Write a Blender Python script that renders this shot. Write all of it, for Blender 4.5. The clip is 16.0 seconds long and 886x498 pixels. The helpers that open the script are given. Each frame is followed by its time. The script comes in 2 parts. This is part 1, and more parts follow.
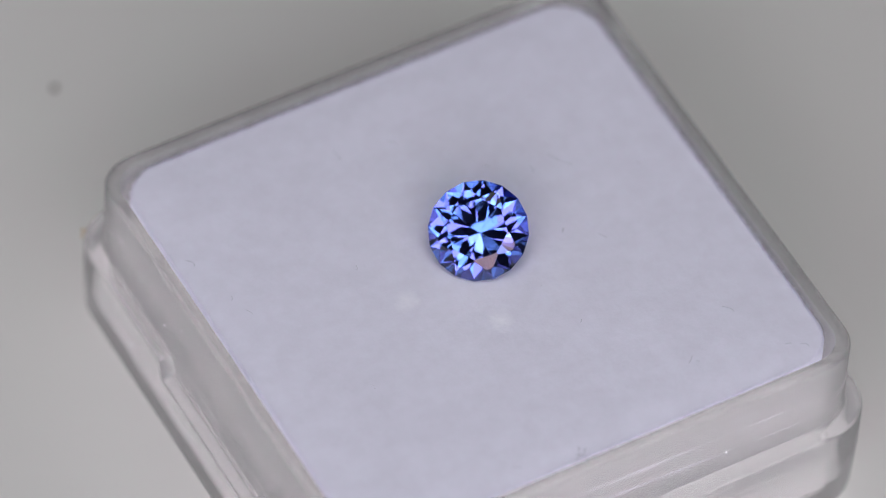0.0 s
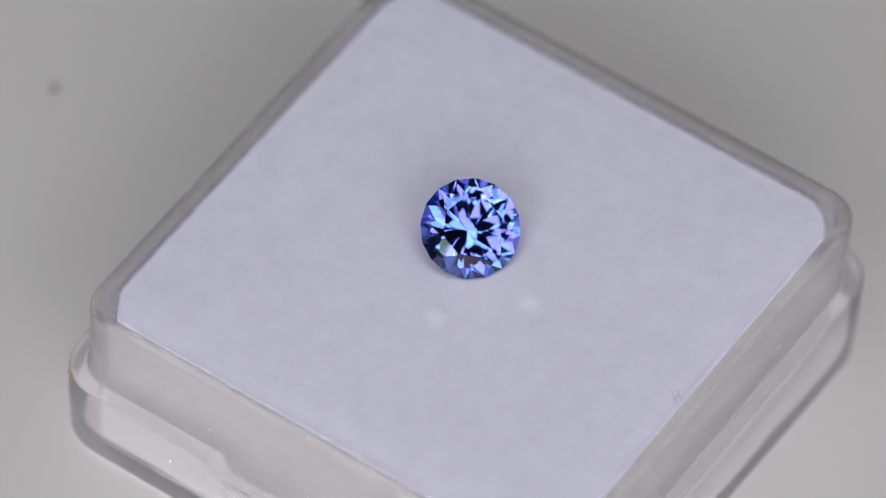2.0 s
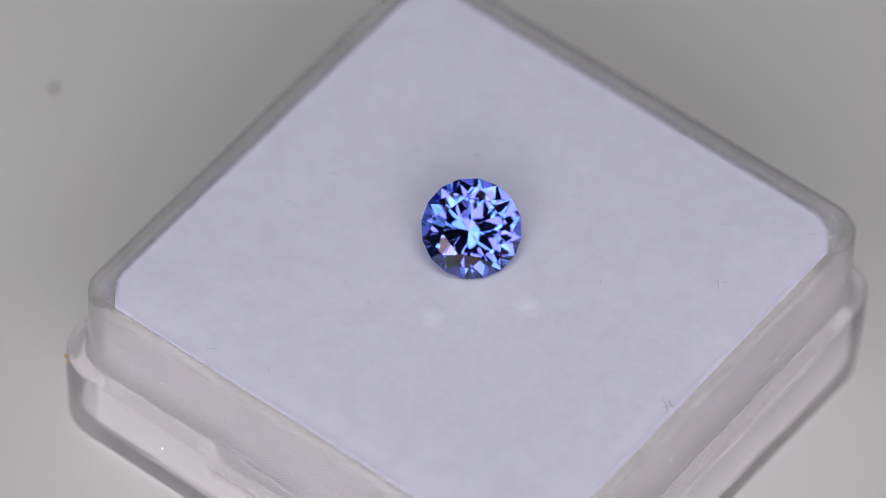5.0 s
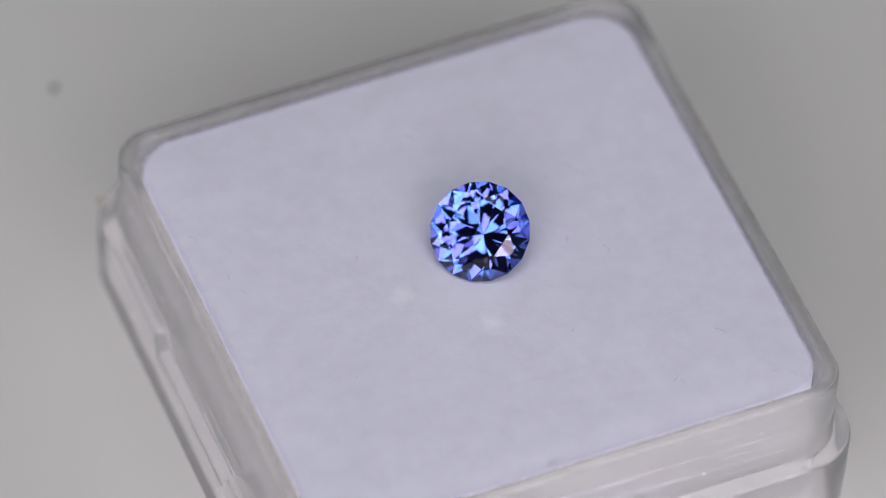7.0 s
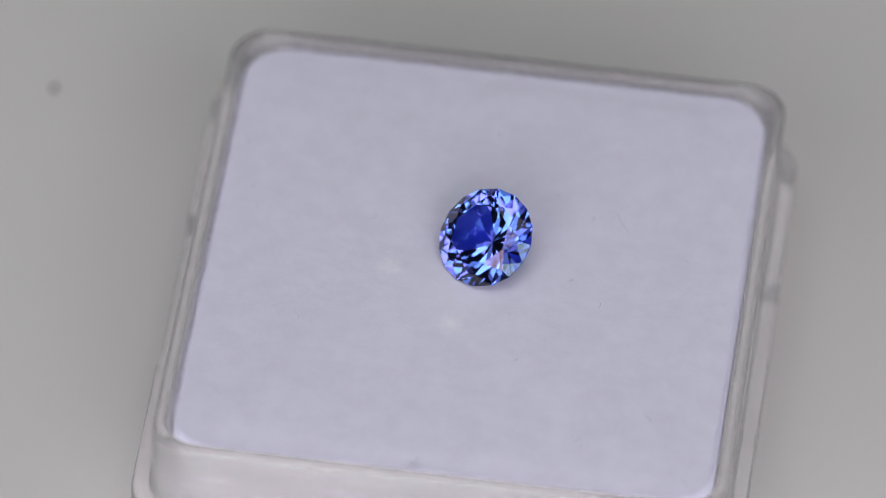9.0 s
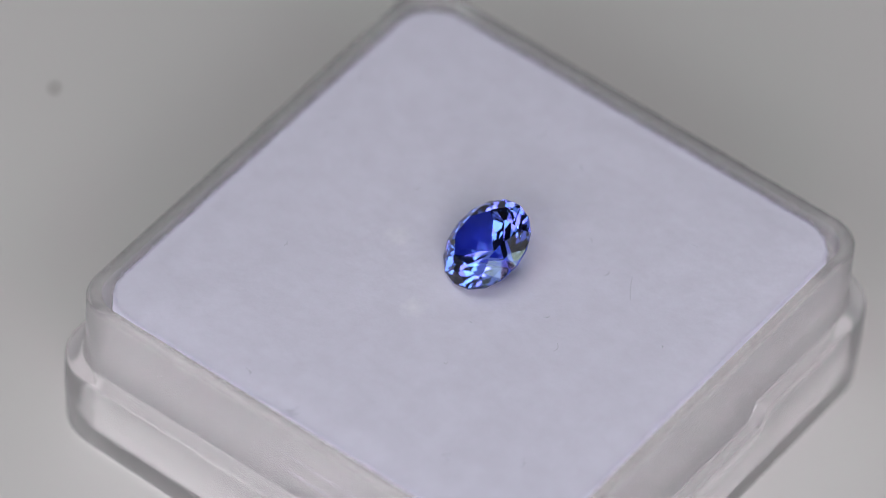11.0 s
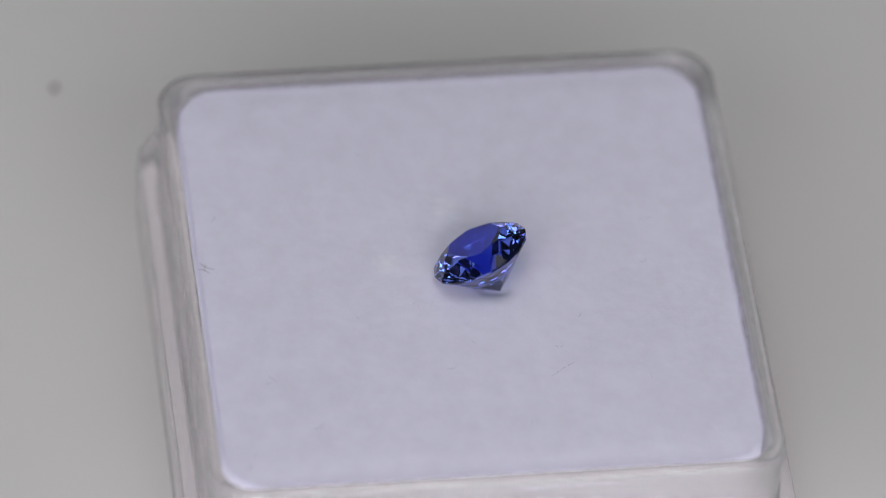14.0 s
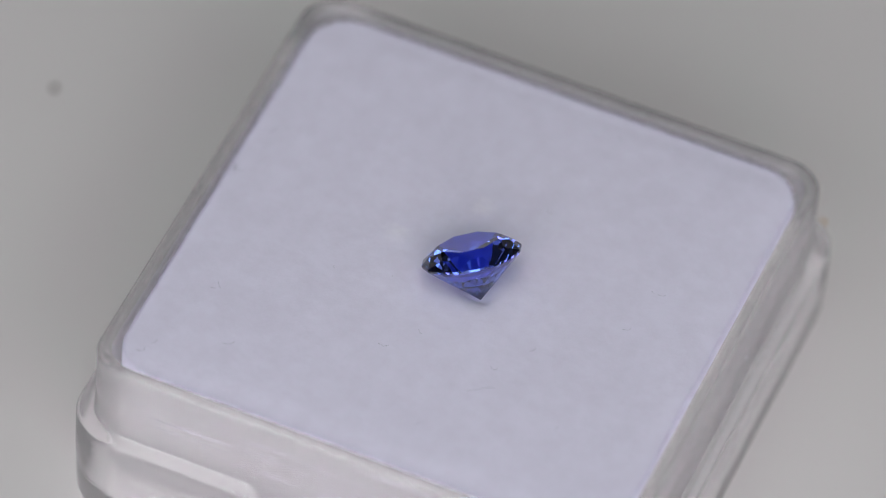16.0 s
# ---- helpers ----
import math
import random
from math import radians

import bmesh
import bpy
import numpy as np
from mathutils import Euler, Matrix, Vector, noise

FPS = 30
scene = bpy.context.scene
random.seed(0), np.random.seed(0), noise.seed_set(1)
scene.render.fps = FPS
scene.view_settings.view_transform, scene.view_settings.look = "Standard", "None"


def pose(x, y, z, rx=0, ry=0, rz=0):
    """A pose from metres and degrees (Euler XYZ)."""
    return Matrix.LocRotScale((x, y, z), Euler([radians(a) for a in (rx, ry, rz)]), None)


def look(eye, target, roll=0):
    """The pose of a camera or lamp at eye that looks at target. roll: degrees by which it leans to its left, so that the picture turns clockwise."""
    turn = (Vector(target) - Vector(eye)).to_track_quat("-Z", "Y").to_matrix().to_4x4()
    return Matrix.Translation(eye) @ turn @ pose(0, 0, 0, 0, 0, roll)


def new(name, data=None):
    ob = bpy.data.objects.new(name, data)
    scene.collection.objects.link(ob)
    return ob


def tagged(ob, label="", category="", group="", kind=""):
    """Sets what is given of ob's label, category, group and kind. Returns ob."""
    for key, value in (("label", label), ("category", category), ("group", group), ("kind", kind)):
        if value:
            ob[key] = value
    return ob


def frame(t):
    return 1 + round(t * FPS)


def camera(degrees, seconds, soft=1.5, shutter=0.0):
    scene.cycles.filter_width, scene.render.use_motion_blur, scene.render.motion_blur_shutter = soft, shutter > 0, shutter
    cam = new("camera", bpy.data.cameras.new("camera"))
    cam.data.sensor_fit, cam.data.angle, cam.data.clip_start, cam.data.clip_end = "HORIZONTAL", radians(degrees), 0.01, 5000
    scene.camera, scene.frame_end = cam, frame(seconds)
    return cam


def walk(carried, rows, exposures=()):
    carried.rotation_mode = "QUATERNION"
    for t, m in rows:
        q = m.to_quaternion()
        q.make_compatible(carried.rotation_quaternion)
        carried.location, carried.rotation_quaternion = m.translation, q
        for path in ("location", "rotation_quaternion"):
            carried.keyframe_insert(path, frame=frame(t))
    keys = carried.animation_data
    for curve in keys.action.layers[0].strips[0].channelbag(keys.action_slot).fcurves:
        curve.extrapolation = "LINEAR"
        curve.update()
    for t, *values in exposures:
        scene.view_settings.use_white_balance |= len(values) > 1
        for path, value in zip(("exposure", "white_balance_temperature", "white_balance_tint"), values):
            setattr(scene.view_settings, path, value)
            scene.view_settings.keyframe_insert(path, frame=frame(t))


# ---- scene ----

MM = 0.001
RIM = 11.0          # height of the box's rim above the table, mm
ELEV = radians(49.874)
DIST = 429.5 * MM

# the turntable's angle, degrees, time by time
TURN = [(0.0, 32.1), (0.1, 31.6), (0.2, 32.3), (0.3, 33.7), (0.5, 36.9), (1.0, 44.1), (1.5, 51.3), (2.0, 59.0), (2.5, 66.6),
        (3.0, 74.2), (3.2, 77.0), (3.4, 78.4), (3.6, 77.5), (4.0, 71.6), (4.5, 63.8), (5.0, 55.9)]
# from there on it turns evenly
TURN += [(t / 2, 48.2 - 15.03 * (t / 2 - 5.5)) for t in range(11, 33)]

# ---- camera ----
cam = camera(6.450, 16.0, soft=0.85)
eye = Vector((0, -DIST * math.cos(ELEV), DIST * math.sin(ELEV) + RIM * MM))
yaw, pitch = radians(-0.2898), -ELEV + radians(0.0753)
way = Vector((math.sin(yaw) * math.cos(pitch), math.cos(yaw) * math.cos(pitch), math.sin(pitch)))
stand = look(eye, eye + way, 4.288)
walk(cam, [(0.0, stand), (16.0, stand)])
cam.data.dof.use_dof = True
cam.data.dof.focus_distance = DIST - 0.002
cam.data.dof.aperture_fstop = 20.0

# ---- light: added unseen soft panels beside and above the lens, in a plain room ----
world = bpy.data.worlds.new("room_dusk")
scene.world = world
world.use_nodes = True
world.node_tree.nodes["Background"].inputs["Color"].default_value = (0.9, 0.95, 1.0, 1)
world.node_tree.nodes["Background"].inputs["Strength"].default_value = 0.05


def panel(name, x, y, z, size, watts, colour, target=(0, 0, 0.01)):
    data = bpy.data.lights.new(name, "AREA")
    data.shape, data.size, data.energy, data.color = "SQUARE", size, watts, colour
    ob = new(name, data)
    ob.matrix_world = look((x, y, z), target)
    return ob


# unseen flat lamps added in rings round the lens, with a free strip just above it, and a weaker row below
# tinted by turns so the stone's facets show blue and violet
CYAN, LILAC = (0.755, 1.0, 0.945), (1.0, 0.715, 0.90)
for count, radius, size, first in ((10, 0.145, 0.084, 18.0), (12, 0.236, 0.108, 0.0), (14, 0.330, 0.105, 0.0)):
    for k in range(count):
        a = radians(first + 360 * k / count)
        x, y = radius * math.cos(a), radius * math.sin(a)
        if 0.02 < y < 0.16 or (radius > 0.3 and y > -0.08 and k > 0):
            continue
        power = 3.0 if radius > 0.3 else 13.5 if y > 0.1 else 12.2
        panel("added_ring_panel", *(stand @ Vector((x, y, -0.02))), size, power * size * size, (CYAN, LILAC)[k % 2])
# four more, added to brighten the stone when it faces the lens
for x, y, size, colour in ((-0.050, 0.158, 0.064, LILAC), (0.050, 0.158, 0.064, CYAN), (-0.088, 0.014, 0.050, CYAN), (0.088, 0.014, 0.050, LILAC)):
    panel("added_ring_panel", *(stand @ Vector((x, y, -0.02))), size, 12.2 * size * size, colour)
# weak wide fill added overhead; no ceiling lamp is known there
panel("overhead_fill", 0.0, 0.0, 0.95, 0.7, 1.0, (1.0, 0.98, 0.97), (0.0, 0.001, 0))
scene.view_settings.exposure = -0.21


# ---- materials ----
def material(name):
    m = bpy.data.materials.new(name)
    m.use_nodes = True
    nt = m.node_tree
    return m, nt, nt.nodes["Principled BSDF"]


def noise_node(nt, scale, detail=4.0, rough=0.55):
    co = nt.nodes.new("ShaderNodeTexCoord")
    n = nt.nodes.new("ShaderNodeTexNoise")
    n.inputs["Scale"].default_value = scale
    n.inputs["Detail"].default_value = detail
    n.inputs["Roughness"].default_value = rough
    nt.links.new(co.outputs["Object"], n.inputs["Vector"])
    return n


def mix_colour(nt, fac, a, b, lo=0.35, hi=0.65):
    r = nt.nodes.new("ShaderNodeValToRGB")
    r.color_ramp.elements[0].position, r.color_ramp.elements[1].position = lo, hi
    r.color_ramp.elements[0].color, r.color_ramp.elements[1].color = (*a, 1), (*b, 1)
    nt.links.new(fac, r.inputs["Fac"])
    return r.outputs["Color"]


def add_bump(nt, bsdf, sources, strength, distance):
    """Relief from one or two noises of different size."""
    height = sources[0]
    if len(sources) > 1:
        add = nt.nodes.new("ShaderNodeMath")
        add.operation = "ADD"
        nt.links.new(sources[0], add.inputs[0])
        nt.links.new(sources[1], add.inputs[1])
        height = add.outputs[0]
    b = nt.nodes.new("ShaderNodeBump")
    b.inputs["Strength"].default_value, b.inputs["Distance"].default_value = strength, distance
    nt.links.new(height, b.inputs["Height"])
    nt.links.new(b.outputs["Normal"], bsdf.inputs["Normal"])


def plain(name, colour, rough=0.6, metallic=0.0):
    m, nt, b = material(name)
    n = noise_node(nt, 400.0)
    dark = tuple(c * 0.8 for c in colour)
    nt.links.new(mix_colour(nt, n.outputs["Fac"], dark, colour), b.inputs["Base Color"])
    b.inputs["Roughness"].default_value, b.inputs["Metallic"].default_value = rough, metallic
    return m


def table_material():
    m, nt, b = material("white_laminate")
    n1, n2 = noise_node(nt, 14.0, 3.0), noise_node(nt, 900.0, 5.0)
    nt.links.new(mix_colour(nt, n1.outputs["Fac"], (0.660, 0.637, 0.618), (0.694, 0.672, 0.652)), b.inputs["Base Color"])
    b.inputs["Roughness"].default_value = 0.55
    b.inputs["Specular IOR Level"].default_value = 0.3
    add_bump(nt, b, [n2.outputs["Fac"]], 0.05, 0.0002)
    return m


def foam_material():
    m, nt, b = material("white_foam")
    n1, n2, n3 = noise_node(nt, 700.0, 7.0, 0.65), noise_node(nt, 5200.0, 5.0, 0.65), noise_node(nt, 2200.0, 4.0)
    colour = mix_colour(nt, n1.outputs["Fac"], (0.730, 0.707, 0.823), (0.775, 0.755, 0.88))
    # two pale tufts with ragged edges
    for x, y in ((-4.2, -0.75), (-0.35, -4.35)):
        far = nt.nodes.new("ShaderNodeVectorMath")
        far.operation = "DISTANCE"
        far.inputs[1].default_value = (x * MM, y * MM, (RIM - 0.15) * MM)
        nt.links.new(n1.inputs["Vector"].links[0].from_socket, far.inputs[0])
        ragged = nt.nodes.new("ShaderNodeMath")
        ragged.operation = "MULTIPLY_ADD"
        ragged.inputs[1].default_value = 0.0011
        nt.links.new(n3.outputs["Fac"], ragged.inputs[0])
        nt.links.new(far.outputs["Value"], ragged.inputs[2])
        near = nt.nodes.new("ShaderNodeMapRange")
        near.inputs["From Min"].default_value, near.inputs["From Max"].default_value = 0.0005, 0.0014
        near.inputs["To Min"].default_value, near.inputs["To Max"].default_value = 0.75, 0.0
        nt.links.new(ragged.outputs[0], near.inputs["Value"])
        mix = nt.nodes.new("ShaderNodeMixRGB")
        mix.inputs["Color2"].default_value = (0.90, 0.885, 0.97, 1)
        nt.links.new(near.outputs["Result"], mix.inputs["Fac"])
        nt.links.new(colour, mix.inputs["Color1"])
        colour = mix.outputs["Color"]
    nt.links.new(colour, b.inputs["Base Color"])
    b.inputs["Roughness"].default_value = 0.95
    b.inputs["Specular IOR Level"].default_value = 0.1
    add_bump(nt, b, [n2.outputs["Fac"], n3.outputs["Fac"]], 0.12, 0.0001)
    return m


def plastic_material():
    m, nt, b = material("clear_polystyrene")
    n3 = noise_node(nt, 900.0, 6.0, 0.75)
    nt.links.new(mix_colour(nt, n3.outputs["Fac"], (0.835, 0.812, 0.818), (0.89, 0.868, 0.872), 0.3, 0.7), b.inputs["Base Color"])
    b.inputs["Transmission Weight"].default_value = 0.78
    b.inputs["IOR"].default_value = 1.5
    n1, n2, n4 = noise_node(nt, 120.0, 2.0), noise_node(nt, 1800.0, 4.0), noise_node(nt, 1.0, 3.0, 0.6)
    drawn = nt.nodes.new("ShaderNodeMapping")
    drawn.inputs["Scale"].default_value = (55.0, 55.0, 1500.0)
    nt.links.new(n4.inputs["Vector"].links[0].from_socket, drawn.inputs["Vector"])
    nt.links.new(drawn.outputs["Vector"], n4.inputs["Vector"])
    r = nt.nodes.new("ShaderNodeMapRange")
    r.inputs["To Min"].default_value, r.inputs["To Max"].default_value = 0.09, 0.25
    nt.links.new(n2.outputs["Fac"], r.inputs["Value"])
    nt.links.new(r.outputs["Result"], b.inputs["Roughness"])
    add_bump(nt, b, [n1.outputs["Fac"], n4.outputs["Fac"]], 0.3, 0.0003)
    return m


def gem_material():
    m, nt, b = material("violet_blue_gem")
    b.inputs["Base Color"].default_value = (0.145, 0.225, 0.93, 1)
    b.inputs["Transmission Weight"].default_value = 1.0
    b.inputs["Roughness"].default_value = 0.0
    b.inputs["IOR"].default_value = 1.77
    return m


def fuzz_material():
    """Thin white fibres that let light through."""
    m, nt, b = material("white_fuzz")
    b.inputs["Base Color"].default_value = (0.79, 0.77, 0.88, 1)
    b.inputs["Roughness"].default_value = 1.0
    b.inputs["Specular IOR Level"].default_value = 0.0
    glow = nt.nodes.new("ShaderNodeBsdfTranslucent")
    glow.inputs["Color"].default_value = (0.85, 0.83, 0.92, 1)
    mix = nt.nodes.new("ShaderNodeMixShader")
    nt.links.new(b.outputs[0], mix.inputs[1])
    nt.links.new(glow.outputs[0], mix.inputs[2])
    nt.links.new(mix.outputs[0], nt.nodes["Material Output"].inputs["Surface"])
    return m


FUZZ = fuzz_material()
TABLE, FOAM, PLASTIC, GEM = table_material(), foam_material(), plastic_material(), gem_material()
WALL = plain("grey_wall_paint", (0.18, 0.18, 0.18), 0.9)
LINT = plain("grey_lint", (0.42, 0.43, 0.49), 0.8)
DARK_LINT = plain("dark_lint", (0.10, 0.10, 0.13), 0.8)
CRUMB = plain("tan_crumb", (0.50, 0.36, 0.20), 0.8)
DUST = plain("white_dust", (0.85, 0.85, 0.85), 0.7)
GRIT = plain("brown_grit", (0.09, 0.065, 0.045), 0.8)


# ---- mesh helpers ----
def part(name, bm, mat, parent=None, label=""):
    me = bpy.data.meshes.new(name)
    bm.normal_update()
    bm.to_mesh(me)
    bm.free()
    me.materials.append(mat)
    ob = new(name, me)
    if parent:
        ob.parent = parent
    return tagged(ob, label)


def rounded_square(half, r, per_corner=12, per_side=110):
    """Points round a square with rounded corners, from the middle of the +x side."""
    pts = []
    for k in range(4):
        a = k * math.pi / 2
        c, s = math.cos(a), math.sin(a)
        side = [(half, -(half - r) + 2 * (half - r) * i / per_side) for i in range(per_side)]
        corner = [(half - r + r * math.cos(q), half - r + r * math.sin(q)) for q in (math.pi / 2 * i / per_corner for i in range(per_corner))]
        for x, y in side + corner:
            pts.append((c * x - s * y, s * x + c * y))
    return pts


def loft(rings, closed_ends=True, smooth=True):
    bm = bmesh.new()
    loops = [[bm.verts.new(p) for p in ring] for ring in rings]
    n = len(loops[0])
    for a, b in zip(loops, loops[1:]):
        for i in range(n):
            bm.faces.new((a[i], a[(i + 1) % n], b[(i + 1) % n], b[i]))
    if closed_ends:
        bm.faces.new(loops[0][::-1])
        bm.faces.new(loops[-1])
    for f in bm.faces:
        f.smooth = smooth
    return bm


def smoothstep(a, b, v):
    t = min(1.0, max(0.0, (v - a) / (b - a)))
    return t * t * (3 - 2 * t)


def fibre(bm, pts, r):
    """A thin three-sided thread along pts, tapering at its ends."""
    prev = None
    for i, p in enumerate(pts):
        d = (Vector(pts[min(i + 1, len(pts) - 1)]) - Vector(pts[max(i - 1, 0)])).normalized()
        u = d.cross(Vector((0.3, 0.2, 1))).normalized()
        v = d.cross(u)
        rr = r * (0.5 if i in (0, len(pts) - 1) else 1.0)
        ring = [bm.verts.new(Vector(p) + rr * (math.cos(q) * u + math.sin(q) * v)) for q in (0, 2.094, 4.189)]
        if prev:
            for k in range(3):
                bm.faces.new((prev[k], prev[(k + 1) % 3], ring[(k + 1) % 3], ring[k]))
        else:
            bm.faces.new(ring[::-1])
        prev = ring
    bm.faces.new(prev)


# ---- the setting ----
def tabletop():
    bm = bmesh.new()
    bmesh.ops.create_grid(bm, x_segments=8, y_segments=8, size=0.9)
    return tagged(part("tabletop", bm, TABLE), "plain off-white matt laminate tabletop", "tabletop", kind="structure")


def box_bm(x0, y0, z0, x1, y1, z1):
    bm = bmesh.new()
    bmesh.ops.create_cube(bm, size=1.0, matrix=Matrix.LocRotScale(((x0 + x1) / 2, (y0 + y1) / 2, (z0 + z1) / 2), None, (x1 - x0, y1 - y0, z1 - z0)))
    return bm


# unseen enclosure, its grey kept low so the stone's dark facets stay dark
def room():
    for name, b in (("wall_north", (-0.8, 0.8, -0.1, 0.8, 0.9, 1.1)), ("wall_south", (-0.8, -0.9, -0.1, 0.8, -0.8, 1.1)),
                    ("wall_east", (0.8, -0.9, -0.1, 0.9, 0.9, 1.1)), ("wall_west", (-0.9, -0.9, -0.1, -0.8, 0.9, 1.1)),
                    ("ceiling", (-0.9, -0.9, 1.1, 0.9, 0.9, 1.2))):
        tagged(part(name, box_bm(*b), WALL), "plain grey painted surface of the room", name.split("_")[0], kind="structure")


CX, CY = 0.4, -0.11     # the box's middle, off the turning axis, mm


def rim_lean(x, y, z):
    """The moulding is not quite true: its upper half leans a little, mm."""
    return (0.0355 * x - 0.008 * y) * smoothstep(-10.5, -4.5, z)


# ---- the display box ----
def gem_box():
    root = new("display_box")
    tagged(root, "clear square plastic gem box without its lid", "display box")

    def ring(half, r, z, drop=0.0):
        out = []
        half += 0.1
        for x, y in rounded_square(half, r):
            d = 0.0
            if drop and abs(x) > half - 0.6:
                d = drop * (1 - smoothstep(4.95, 5.5, abs(y)))
            out.append(((x + CX) * MM, (y + CY) * MM, (RIM + z - d + rim_lean(x, y, z)) * MM))
        return out

    outer = [ring(15.9, 2.6, -10.95), ring(16.2, 2.8, -10.85), ring(16.4, 3.0, -10.5),
             ring(16.5, 3.0, -7.5), ring(16.5, 3.0, -5.25, 1.2), ring(16.42, 2.95, -5.08, 1.2), ring(16.3, 2.9, -5.0, 1.2),
             ring(15.75, 2.4, -5.0, 1.2), ring(15.6, 2.3, -4.9, 1.2), ring(15.55, 2.25, -4.6, 0.6),
             ring(15.5, 2.2, -3.0), ring(15.5, 2.2, -0.25), ring(15.42, 2.15, -0.08), ring(15.28, 2.05, 0.0)]
    inner = [ring(14.9, 1.8, 0.0), ring(14.76, 1.7, -0.08), ring(14.7, 1.65, -0.25), ring(14.7, 1.65, -9.6), ring(14.5, 1.6, -9.9)]
    shell = part("shell", loft(outer + inner), PLASTIC, root, "clear moulded plastic with a stepped ledge")
    shell.data.set_sharp_from_angle(angle=radians(38))
    shell.visible_shadow = False
    # grains caught on the plastic
    rnd = random.Random(4)
    for x, y, z, r, mat, name in ((-15.65, 15.4, -4.9, 0.16, CRUMB, "tan_crumb"), (-15.85, 15.1, -4.95, 0.10, CRUMB, "tan_crumb"),
                                  (7.6, -15.68, -3.7, 0.085, DUST, "dust_grain"), (15.75, -5.0, -3.2, 0.06, DUST, "dust_grain"),
                                  (-15.35, 9.0, -2.6, 0.05, DUST, "dust_grain"), (-15.35, 6.2, -3.4, 0.05, DUST, "dust_grain"),
                                  (-16.4, 8.0, -6.6, 0.06, DUST, "dust_grain"), (15.8, 8.6, -3.4, 0.06, DUST, "dust_grain"),
                                  (15.75, 11.2, -2.7, 0.05, DUST, "dust_grain"), (16.75, -9.5, -7.4, 0.11, GRIT, "dark_grain"), (16.95, -13.1, -9.0, 0.10, GRIT, "dark_grain")):
        bm = bmesh.new()
        bmesh.ops.create_icosphere(bm, subdivisions=1, radius=r * MM)
        for v in bm.verts:
            v.co *= rnd.uniform(0.6, 1.3)
            v.co += Vector((x, y, RIM + z + rim_lean(x, y, z))) * MM
        part(name, bm, mat, root)
    # fine dust on the outer walls
    for k in range(44):
        along, up = rnd.uniform(-13, 13), rnd.uniform(-10.0, -1.0)
        out = 15.62 if up > -4.7 else 16.62
        side = rnd.choice((0, 0, 1, 2, 3))
        x, y = ((-out, along), (along, -out), (out, along), (along, out))[side]
        if up < -4.4 and up > -7.0:
            continue
        bm = bmesh.new()
        bmesh.ops.create_icosphere(bm, subdivisions=1, radius=rnd.uniform(0.02, 0.045) * MM)
        stretch = Vector((rnd.uniform(0.6, 1.6), rnd.uniform(0.6, 1.6), rnd.uniform(0.5, 1.2)))
        for v in bm.verts:
            v.co = v.co * stretch + Vector((x + CX, y + CY, RIM + up + rim_lean(x, y, up))) * MM
        part("dust_grain", bm, DUST, root)
    # a scatter of pale scuffs on the upper wall of two sides
    for k in range(90):
        along = rnd.gauss(3.0, 5.0) if k % 3 else rnd.uniform(-13, 13)
        up = -3.1 + rnd.gauss(0, 0.65) - 0.06 * along
        if abs(along) > 13.2 or not -4.4 < up < -0.6:
            continue
        x, y = (15.615, along) if k % 3 else (along, -15.615)
        bm = bmesh.new()
        bmesh.ops.create_icosphere(bm, subdivisions=1, radius=rnd.uniform(0.012, 0.026) * MM)
        long = rnd.uniform(0.8, 2.6)
        stretch = Vector((0.5, long, rnd.uniform(0.5, 1.4))) if k % 3 else Vector((long, 0.5, rnd.uniform(0.5, 1.4)))
        for v in bm.verts:
            v.co = v.co * stretch + Vector((x + CX, y + CY, RIM + up + rim_lean(x, y, up))) * MM
        part("pale_scuff", bm, DUST, root)
    return root


# pose of the stone in the box's space: it lies on its culet and its girdle
LEAN, FACING = 35.0, -133.0
tilt = Euler((0, radians(LEAN), radians(FACING))).to_matrix().to_4x4()
stone_axis = tilt.to_3x3() @ Vector((0, 0, 1))
culet = Vector((1.86, 1.59, RIM - 0.52)) * MM + stone_axis * 0.03 * MM
STONE = Matrix.Translation(culet + stone_axis * 2.59 * MM) @ tilt @ pose(0, 0, 0, 0, 0, 8)


# ---- the foam pad ----
def underside():
    """Lowest height of the stone over each 0.2 mm cell of the pad, mm."""
    cells = {}
    for a in range(0, 360, 2):
        rim = STONE @ Vector((2.73 * MM * math.cos(radians(a)), 2.73 * MM * math.sin(radians(a)), -0.05 * MM))
        for i in range(61):
            p = culet.lerp(rim, i / 60) / MM
            key = (round((p.x - CX) / 0.2), round((p.y - CY) / 0.2))
            cells[key] = min(cells.get(key, 99), p.z - RIM)
    return cells


def foam_top(x, y):
    """Height of the foam's top at a place of the box, mm."""
    z = -0.38 + 0.22 * (1 - (max(abs(x), abs(y)) / 14.6) ** 2)
    z += rim_lean(x, y, 0) + 0.2 * math.exp(-(((x + 0.7) ** 2 + (y + 1.1) ** 2) / 3.0))
    z += 0.06 * math.exp(-(((x + 4.2) ** 2 + (y + 0.75) ** 2) / 0.35)) + 0.05 * math.exp(-(((x + 0.4) ** 2 + (y + 4.3) ** 2) / 0.4))
    z += 0.025 * noise.noise(Vector((x * 0.35, y * 0.35, 3.0))) + 0.012 * noise.noise(Vector((x * 1.6, y * 1.6, 9.0))) + 0.008 * noise.noise(Vector((x * 5, y * 5, 1.0)))
    dx, dy = max(abs(x) - 12.2, 0), max(abs(y) - 12.2, 0)
    e = 12.2 + math.hypot(dx, dy) if dx or dy else 12.2
    return z - 0.06 * smoothstep(12.8, 14.3, e)


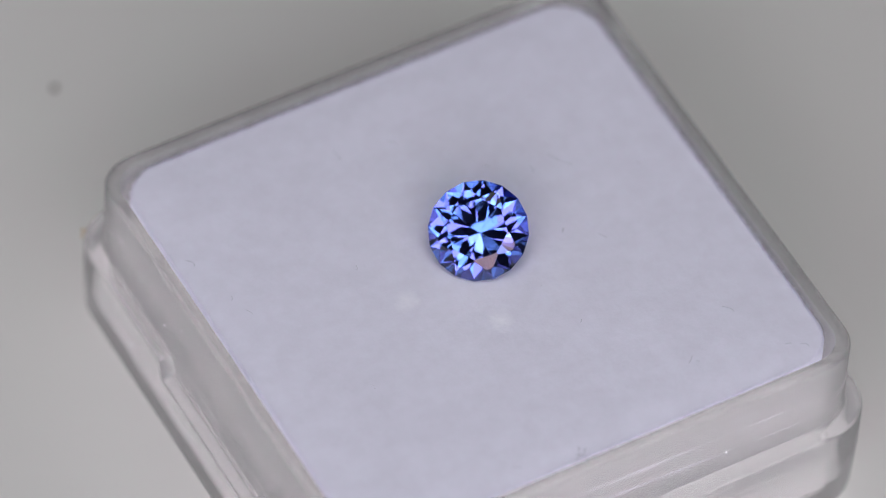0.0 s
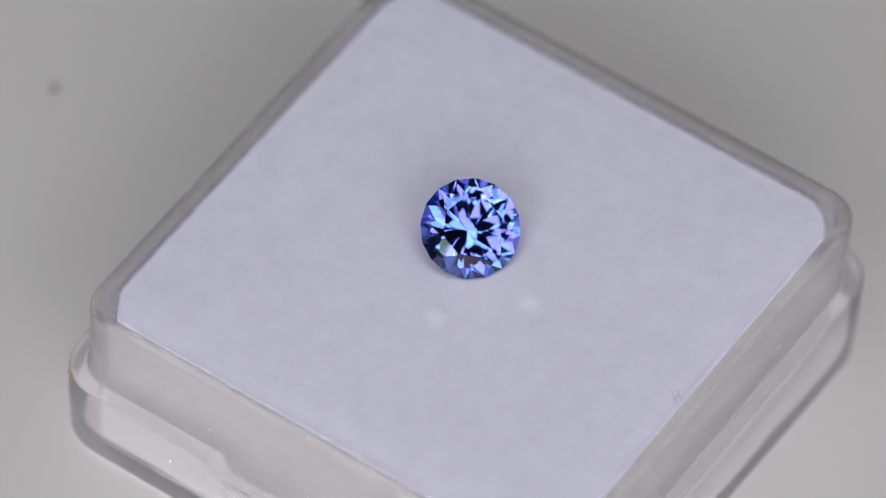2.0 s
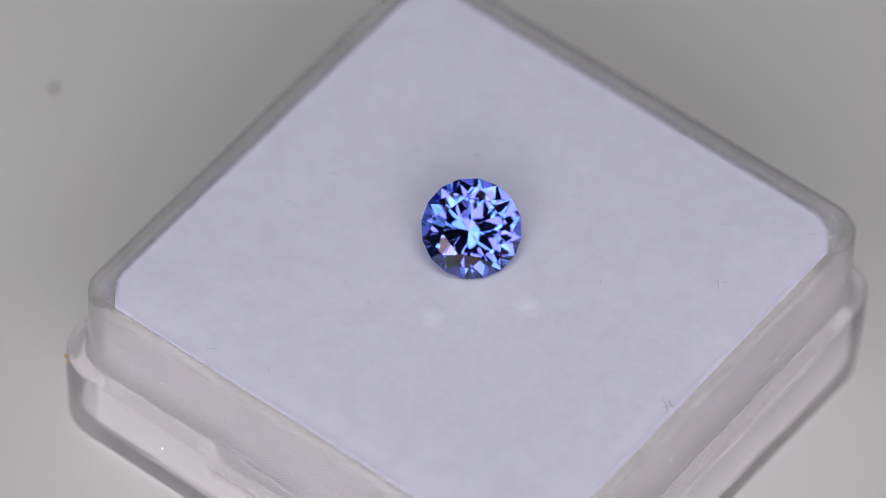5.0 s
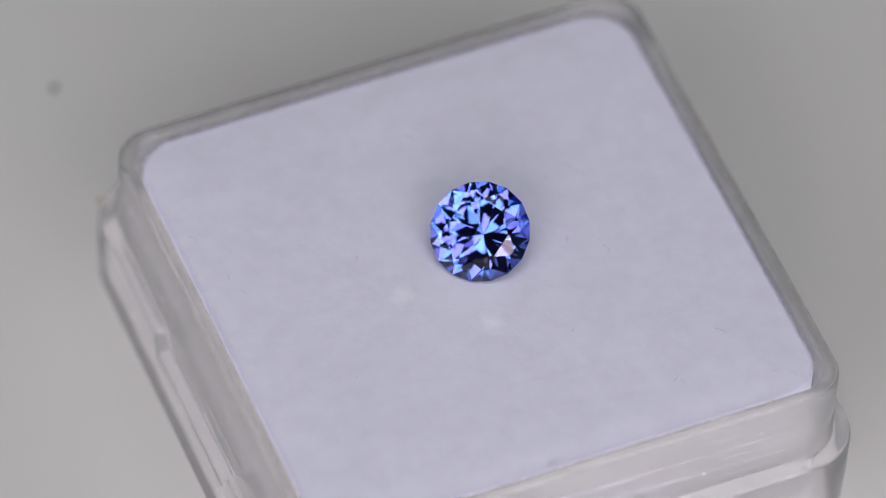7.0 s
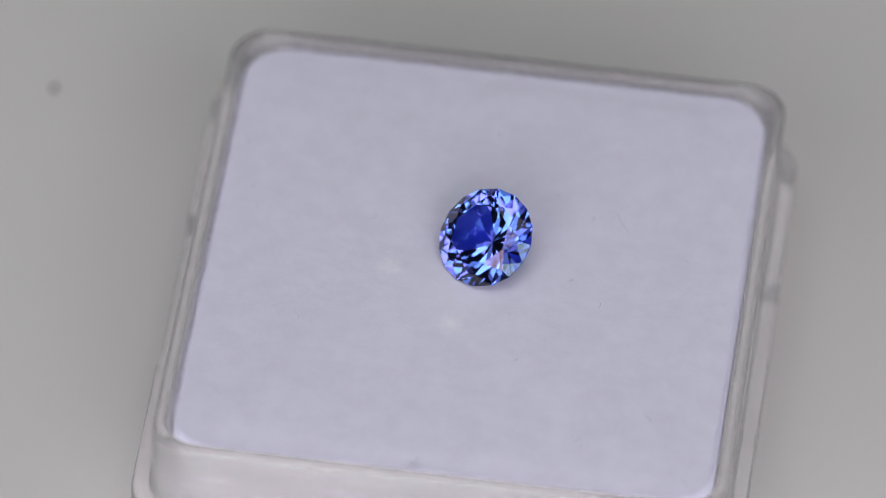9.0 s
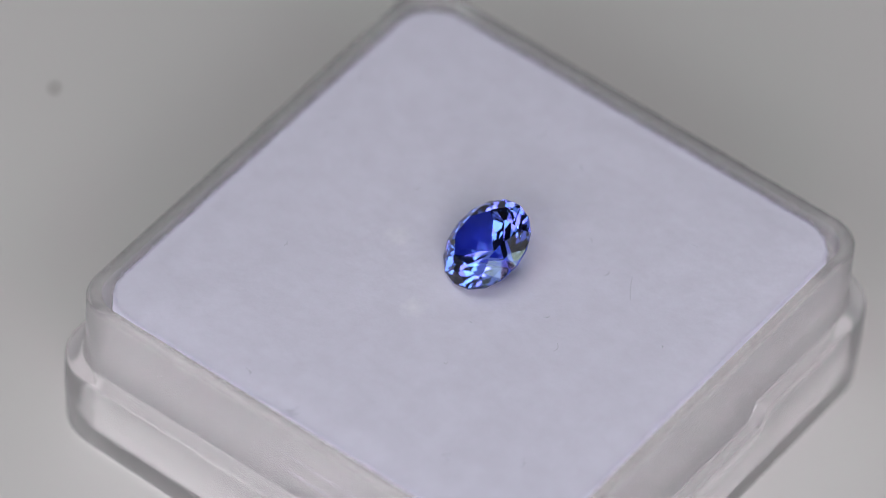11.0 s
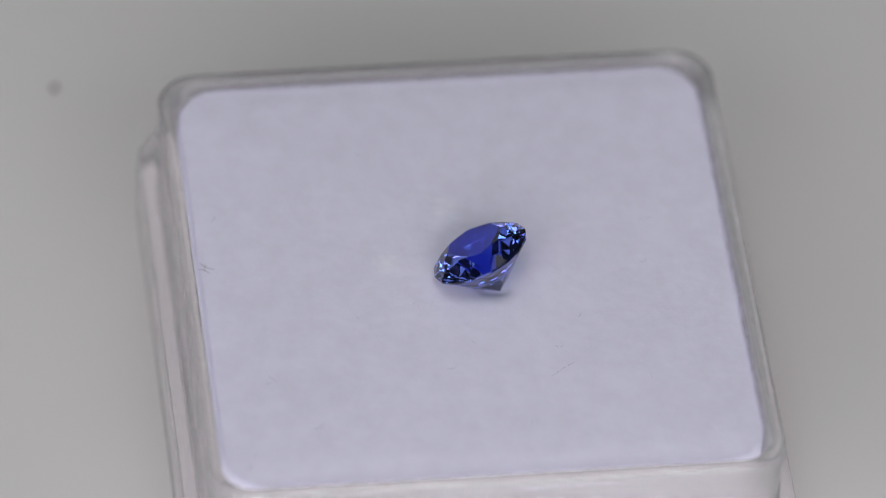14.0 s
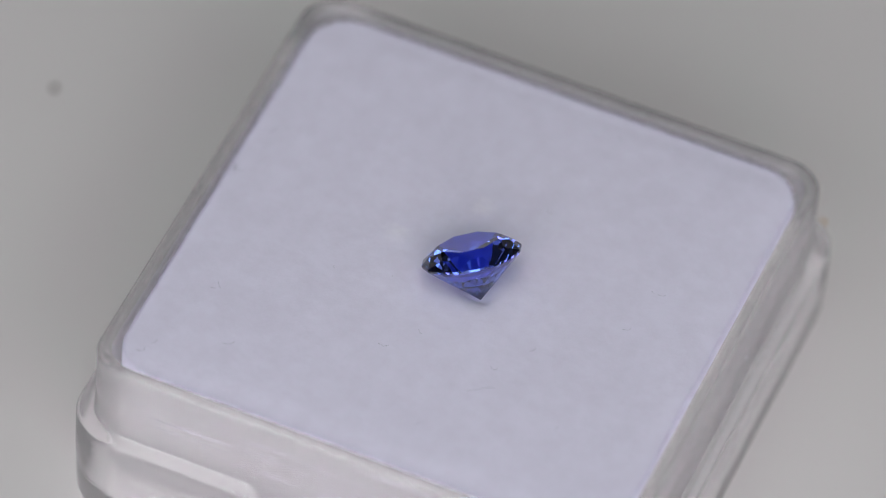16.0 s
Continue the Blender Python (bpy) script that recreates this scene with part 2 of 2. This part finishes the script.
def foam_pad():
    bm = bmesh.new()
    half, n = 14.62, 150

    def place(i, j):
        u, v = -half + 2 * half * i / n, -half + 2 * half * j / n
        # pull the grid's corners in, to round them
        r, L = 2.4, half - 2.4
        dx, dy = max(abs(u) - L, 0), max(abs(v) - L, 0)
        if dx > 0 and dy > 0:
            m = max(dx, dy) / math.hypot(dx, dy)
            u, v = math.copysign(L + dx * m, u), math.copysign(L + dy * m, v)
        ring = min(i, j, n - i, n - j)
        if ring < 4:
            w = (1 - ring / 4) * (0.12 * noise.noise(Vector((u * 0.7, v * 0.7, 5))) + 0.12 * noise.noise(Vector((u * 2.6, v * 2.6, 2))))
            u, v = u * (1 - abs(w) / 14), v * (1 - abs(w) / 14)
        return u, v

    # the stone presses the foam down under it
    under = underside()
    low_at, press = {}, {}
    for i in range(n + 1):
        for j in range(n + 1):
            u, v = place(i, j)
            a, b = round(u / 0.2), round(v / 0.2)
            near = [under[c] for c in ((a + p, b + q) for p in (-1, 0, 1) for q in (-1, 0, 1)) if c in under]
            if near:
                low_at[i, j] = min(0.0, min(near) - 0.03 - foam_top(u, v))
    press = dict(low_at)
    for _ in range(9):
        keys = {(i + p, j + q) for i, j in press for p in (-1, 0, 1) for q in (-1, 0, 1)}
        press = {(i, j): min(low_at.get((i, j), 0.0), sum(press.get((i + p, j + q), 0.0) for p in (-1, 0, 1) for q in (-1, 0, 1)) / 9) for i, j in keys}

    grid = []
    for i in range(n + 1):
        row = []
        for j in range(n + 1):
            u, v = place(i, j)
            row.append(bm.verts.new(((u + CX) * MM, (v + CY) * MM, (RIM + foam_top(u, v) + press.get((i, j), 0.0)) * MM)))
        grid.append(row)
    for i in range(n):
        for j in range(n):
            bm.faces.new((grid[i][j], grid[i + 1][j], grid[i + 1][j + 1], grid[i][j + 1]))
    edge = [grid[i][0] for i in range(n)] + [grid[n][j] for j in range(n)] + [grid[i][n] for i in range(n, 0, -1)] + [grid[0][j] for j in range(n, 0, -1)]
    low = [bm.verts.new((v.co.x, v.co.y, (RIM - 9.85) * MM)) for v in edge]
    m = len(edge)
    for i in range(m):
        bm.faces.new((edge[i], low[i], low[(i + 1) % m], edge[(i + 1) % m]))
    bm.faces.new(low[::-1])
    bmesh.ops.recalc_face_normals(bm, faces=bm.faces)
    for f in bm.faces:
        f.smooth = True
    pad = part("foam_pad", bm, FOAM)
    tagged(pad, "white soft foam pad with lint, filling the box", "foam pad")
    # fuzz along the cut edges
    rnd = random.Random(7)
    bm = bmesh.new()
    for x, y in rounded_square(14.58, 2.38, 100, 1100):
        inset = rnd.random() ** 2 * 0.12
        px, py = x * (1 - inset / 14.5), y * (1 - inset / 14.5)
        p = Vector((px + CX, py + CY, RIM + foam_top(px, py) - 0.04))
        d = Vector((rnd.uniform(-0.24, 0.24), rnd.uniform(-0.24, 0.24), rnd.uniform(0.0, 0.07)))
        q = p + d * 0.6 + Vector((rnd.uniform(-0.05, 0.05), rnd.uniform(-0.05, 0.05), 0.05))
        fibre(bm, [p * MM, q * MM, (p + d) * MM], 0.009 * MM)
    tagged(part("fuzz", bm, FUZZ, pad, "short white fibres on the cut edge"), kind="stuff")
    # lint on the top: place, length, curl, heading
    marks = ((6.8, -11.6, 0.7, 1.0, 20), (7.4, -11.8, 0.4, 2.0, 80), (7.2, 5.0, 1.9, 0.5, -65), (5.9, 4.1, 0.6, 3.2, 30), (0.2, 9.5, 0.7, 3.0, 70),
             (-1.7, -14.5, 1.1, 1.2, 35), (-1.2, -14.6, 0.8, -2.0, 100), (-1.6, -14.1, 0.6, 1.5, -40), (7.1, -2.0, 0.8, 2.8, 60), (10.8, -9.6, 0.9, 2.6, 75), (13.2, -13.6, 0.8, 5.0, 40),
             (12.5, -13.0, 0.5, 3.0, 100), (-3.0, 10.3, 0.5, 1.5, 85), (2.3, -3.2, 0.16, 0.5, 0), (-3.1, 9.9, 0.3, 1.0, 50), (-13.6, 7.0, 0.9, 3.2, 60),
             (-13.0, 3.9, 0.5, 3.4, 10), (-12.4, 2.5, 0.6, 2.0, 70), (-4.6, -13.6, 0.7, 2.4, 110), (5.2, -0.4, 0.45, 2.2, 15), (4.0, 5.6, 0.5, 1.0, 130),
             (-6.0, 2.5, 0.4, 2.0, 30), (8.6, 9.0, 0.5, 2.2, 140), (-9.0, -5.2, 0.4, 2.5, 45), (3.0, -6.4, 0.3, 2.0, 10), (11.5, 2.0, 0.4, 2.5, 95))
    for x, y, length, curl, head in marks:
        bm = bmesh.new()
        a, px, py, pts = radians(head), x, y, []
        steps = 9
        for i in range(steps):
            pts.append(Vector((px + CX, py + CY, RIM + foam_top(px, py) + 0.05 + 0.03 * math.sin(i * 0.9))) * MM)
            a += 0.65 * curl / steps * (1 + 0.6 * math.sin(i * 1.3 + head))
            px, py = px + length / steps * math.cos(a), py + length / steps * math.sin(a)
        tangle = y < -13.8 and abs(x + 1.5) < 0.5
        fibre(bm, pts, (0.010 if tangle else 0.011) * MM)
        part("lint_fibre", bm, DARK_LINT if tangle else LINT, pad)
    return pad


# ---- the stone ----
def gemstone():
    """A round brilliant, cut plane by plane out of a block; unit radius first."""
    bm = bmesh.new()
    bmesh.ops.create_cube(bm, size=4.0)

    def cut(azimuth, slope, point):
        """Take away all beyond the plane through point whose outward normal leans by slope from the axis."""
        a, s = radians(azimuth), radians(slope)
        no = Vector((math.sin(s) * math.cos(a), math.sin(s) * math.sin(a), math.cos(s)))
        res = bmesh.ops.bisect_plane(bm, geom=bm.verts[:] + bm.edges[:] + bm.faces[:], dist=1e-6, plane_co=point, plane_no=no, clear_outer=True)
        edges = [e for e in res["geom_cut"] if isinstance(e, bmesh.types.BMEdge)]
        if len(edges) > 2:
            bmesh.ops.contextual_create(bm, geom=edges)

    def at(azimuth, r, z):
        return Vector((r * math.cos(radians(azimuth)), r * math.sin(radians(azimuth)), z))

    g = 0.014
    for k in range(16):
        az = 22.5 * k + 11.25
        cut(az, 90, at(az, 0.985, 0))
    crown = 0.285
    cut(0, 0, Vector((0, 0, crown)))
    for k in range(8):
        az = 45 * k
        # crown mains, stars and breaks
        cut(az, 35.5, at(az, 1.0, g + 0.004))
        cut(az + 22.5, 23.5, at(az + 22.5, 0.565, crown))
        cut(az + 22.5, 39.0, at(az + 22.5, 1.0, g + 0.010))
        # pavilion mains and the tier between them
        cut(az, 180 - 41.9, at(az, 1.0, -g - 0.022))
        cut(az + 22.5, 180 - 42.8, at(az + 22.5, 1.0, -g - 0.016))
    for k in range(16):
        az = 22.5 * k + 11.25
        cut(az, 42.0, at(az, 0.985, g))
        cut(az, 180 - 44.6, at(az, 0.985, -g - 0.010))
    R = 2.775 * MM
    for v in bm.verts:
        v.co *= R
    bmesh.ops.recalc_face_normals(bm, faces=bm.faces)
    root = new("gemstone")
    tagged(root, "round faceted violet-blue gemstone leaning on white foam", "gemstone")
    # the cut's parts: the flat table, the crown round it, the girdle and the pavilion
    up = {"table_facet": lambda z: z > 0.99, "crown": lambda z: 0.05 < z <= 0.99, "girdle": lambda z: abs(z) <= 0.05, "pavilion": lambda z: z < -0.05}
    bm.normal_update()
    for name, inside in up.items():
        piece = bm.copy()
        piece.normal_update()
        bmesh.ops.delete(piece, geom=[f for f in piece.faces if not inside(f.normal.z)], context="FACES")
        part(name, piece, GEM, root)
    bm.free()
    return root


# ---- a grain on the table ----
GRAIN = (-24.38, 19.71)


def table_grain():
    bm = bmesh.new()
    bmesh.ops.create_icosphere(bm, subdivisions=2, radius=0.20 * MM)
    for v in bm.verts:
        v.co = Vector((v.co.x * 1.1, v.co.y * 1.2, v.co.z * 0.6)) * (1 + 0.25 * noise.noise(v.co * 9000))
    ob = part("grain", bm, GRIT)
    ob.location = (GRAIN[0] * MM, GRAIN[1] * MM, 0.1 * MM)
    return tagged(ob, "tiny dark brown grain lying on the tabletop", "grain")


tabletop()
room()
case = gem_box()
pad = foam_pad()
stone = gemstone()
table_grain()


def motions():
    turns = [(t, pose(0, 0, 0, 0, 0, a)) for t, a in TURN]
    walk(case, turns)
    walk(pad, turns)
    walk(stone, [(t, m @ STONE) for t, m in turns])


motions()
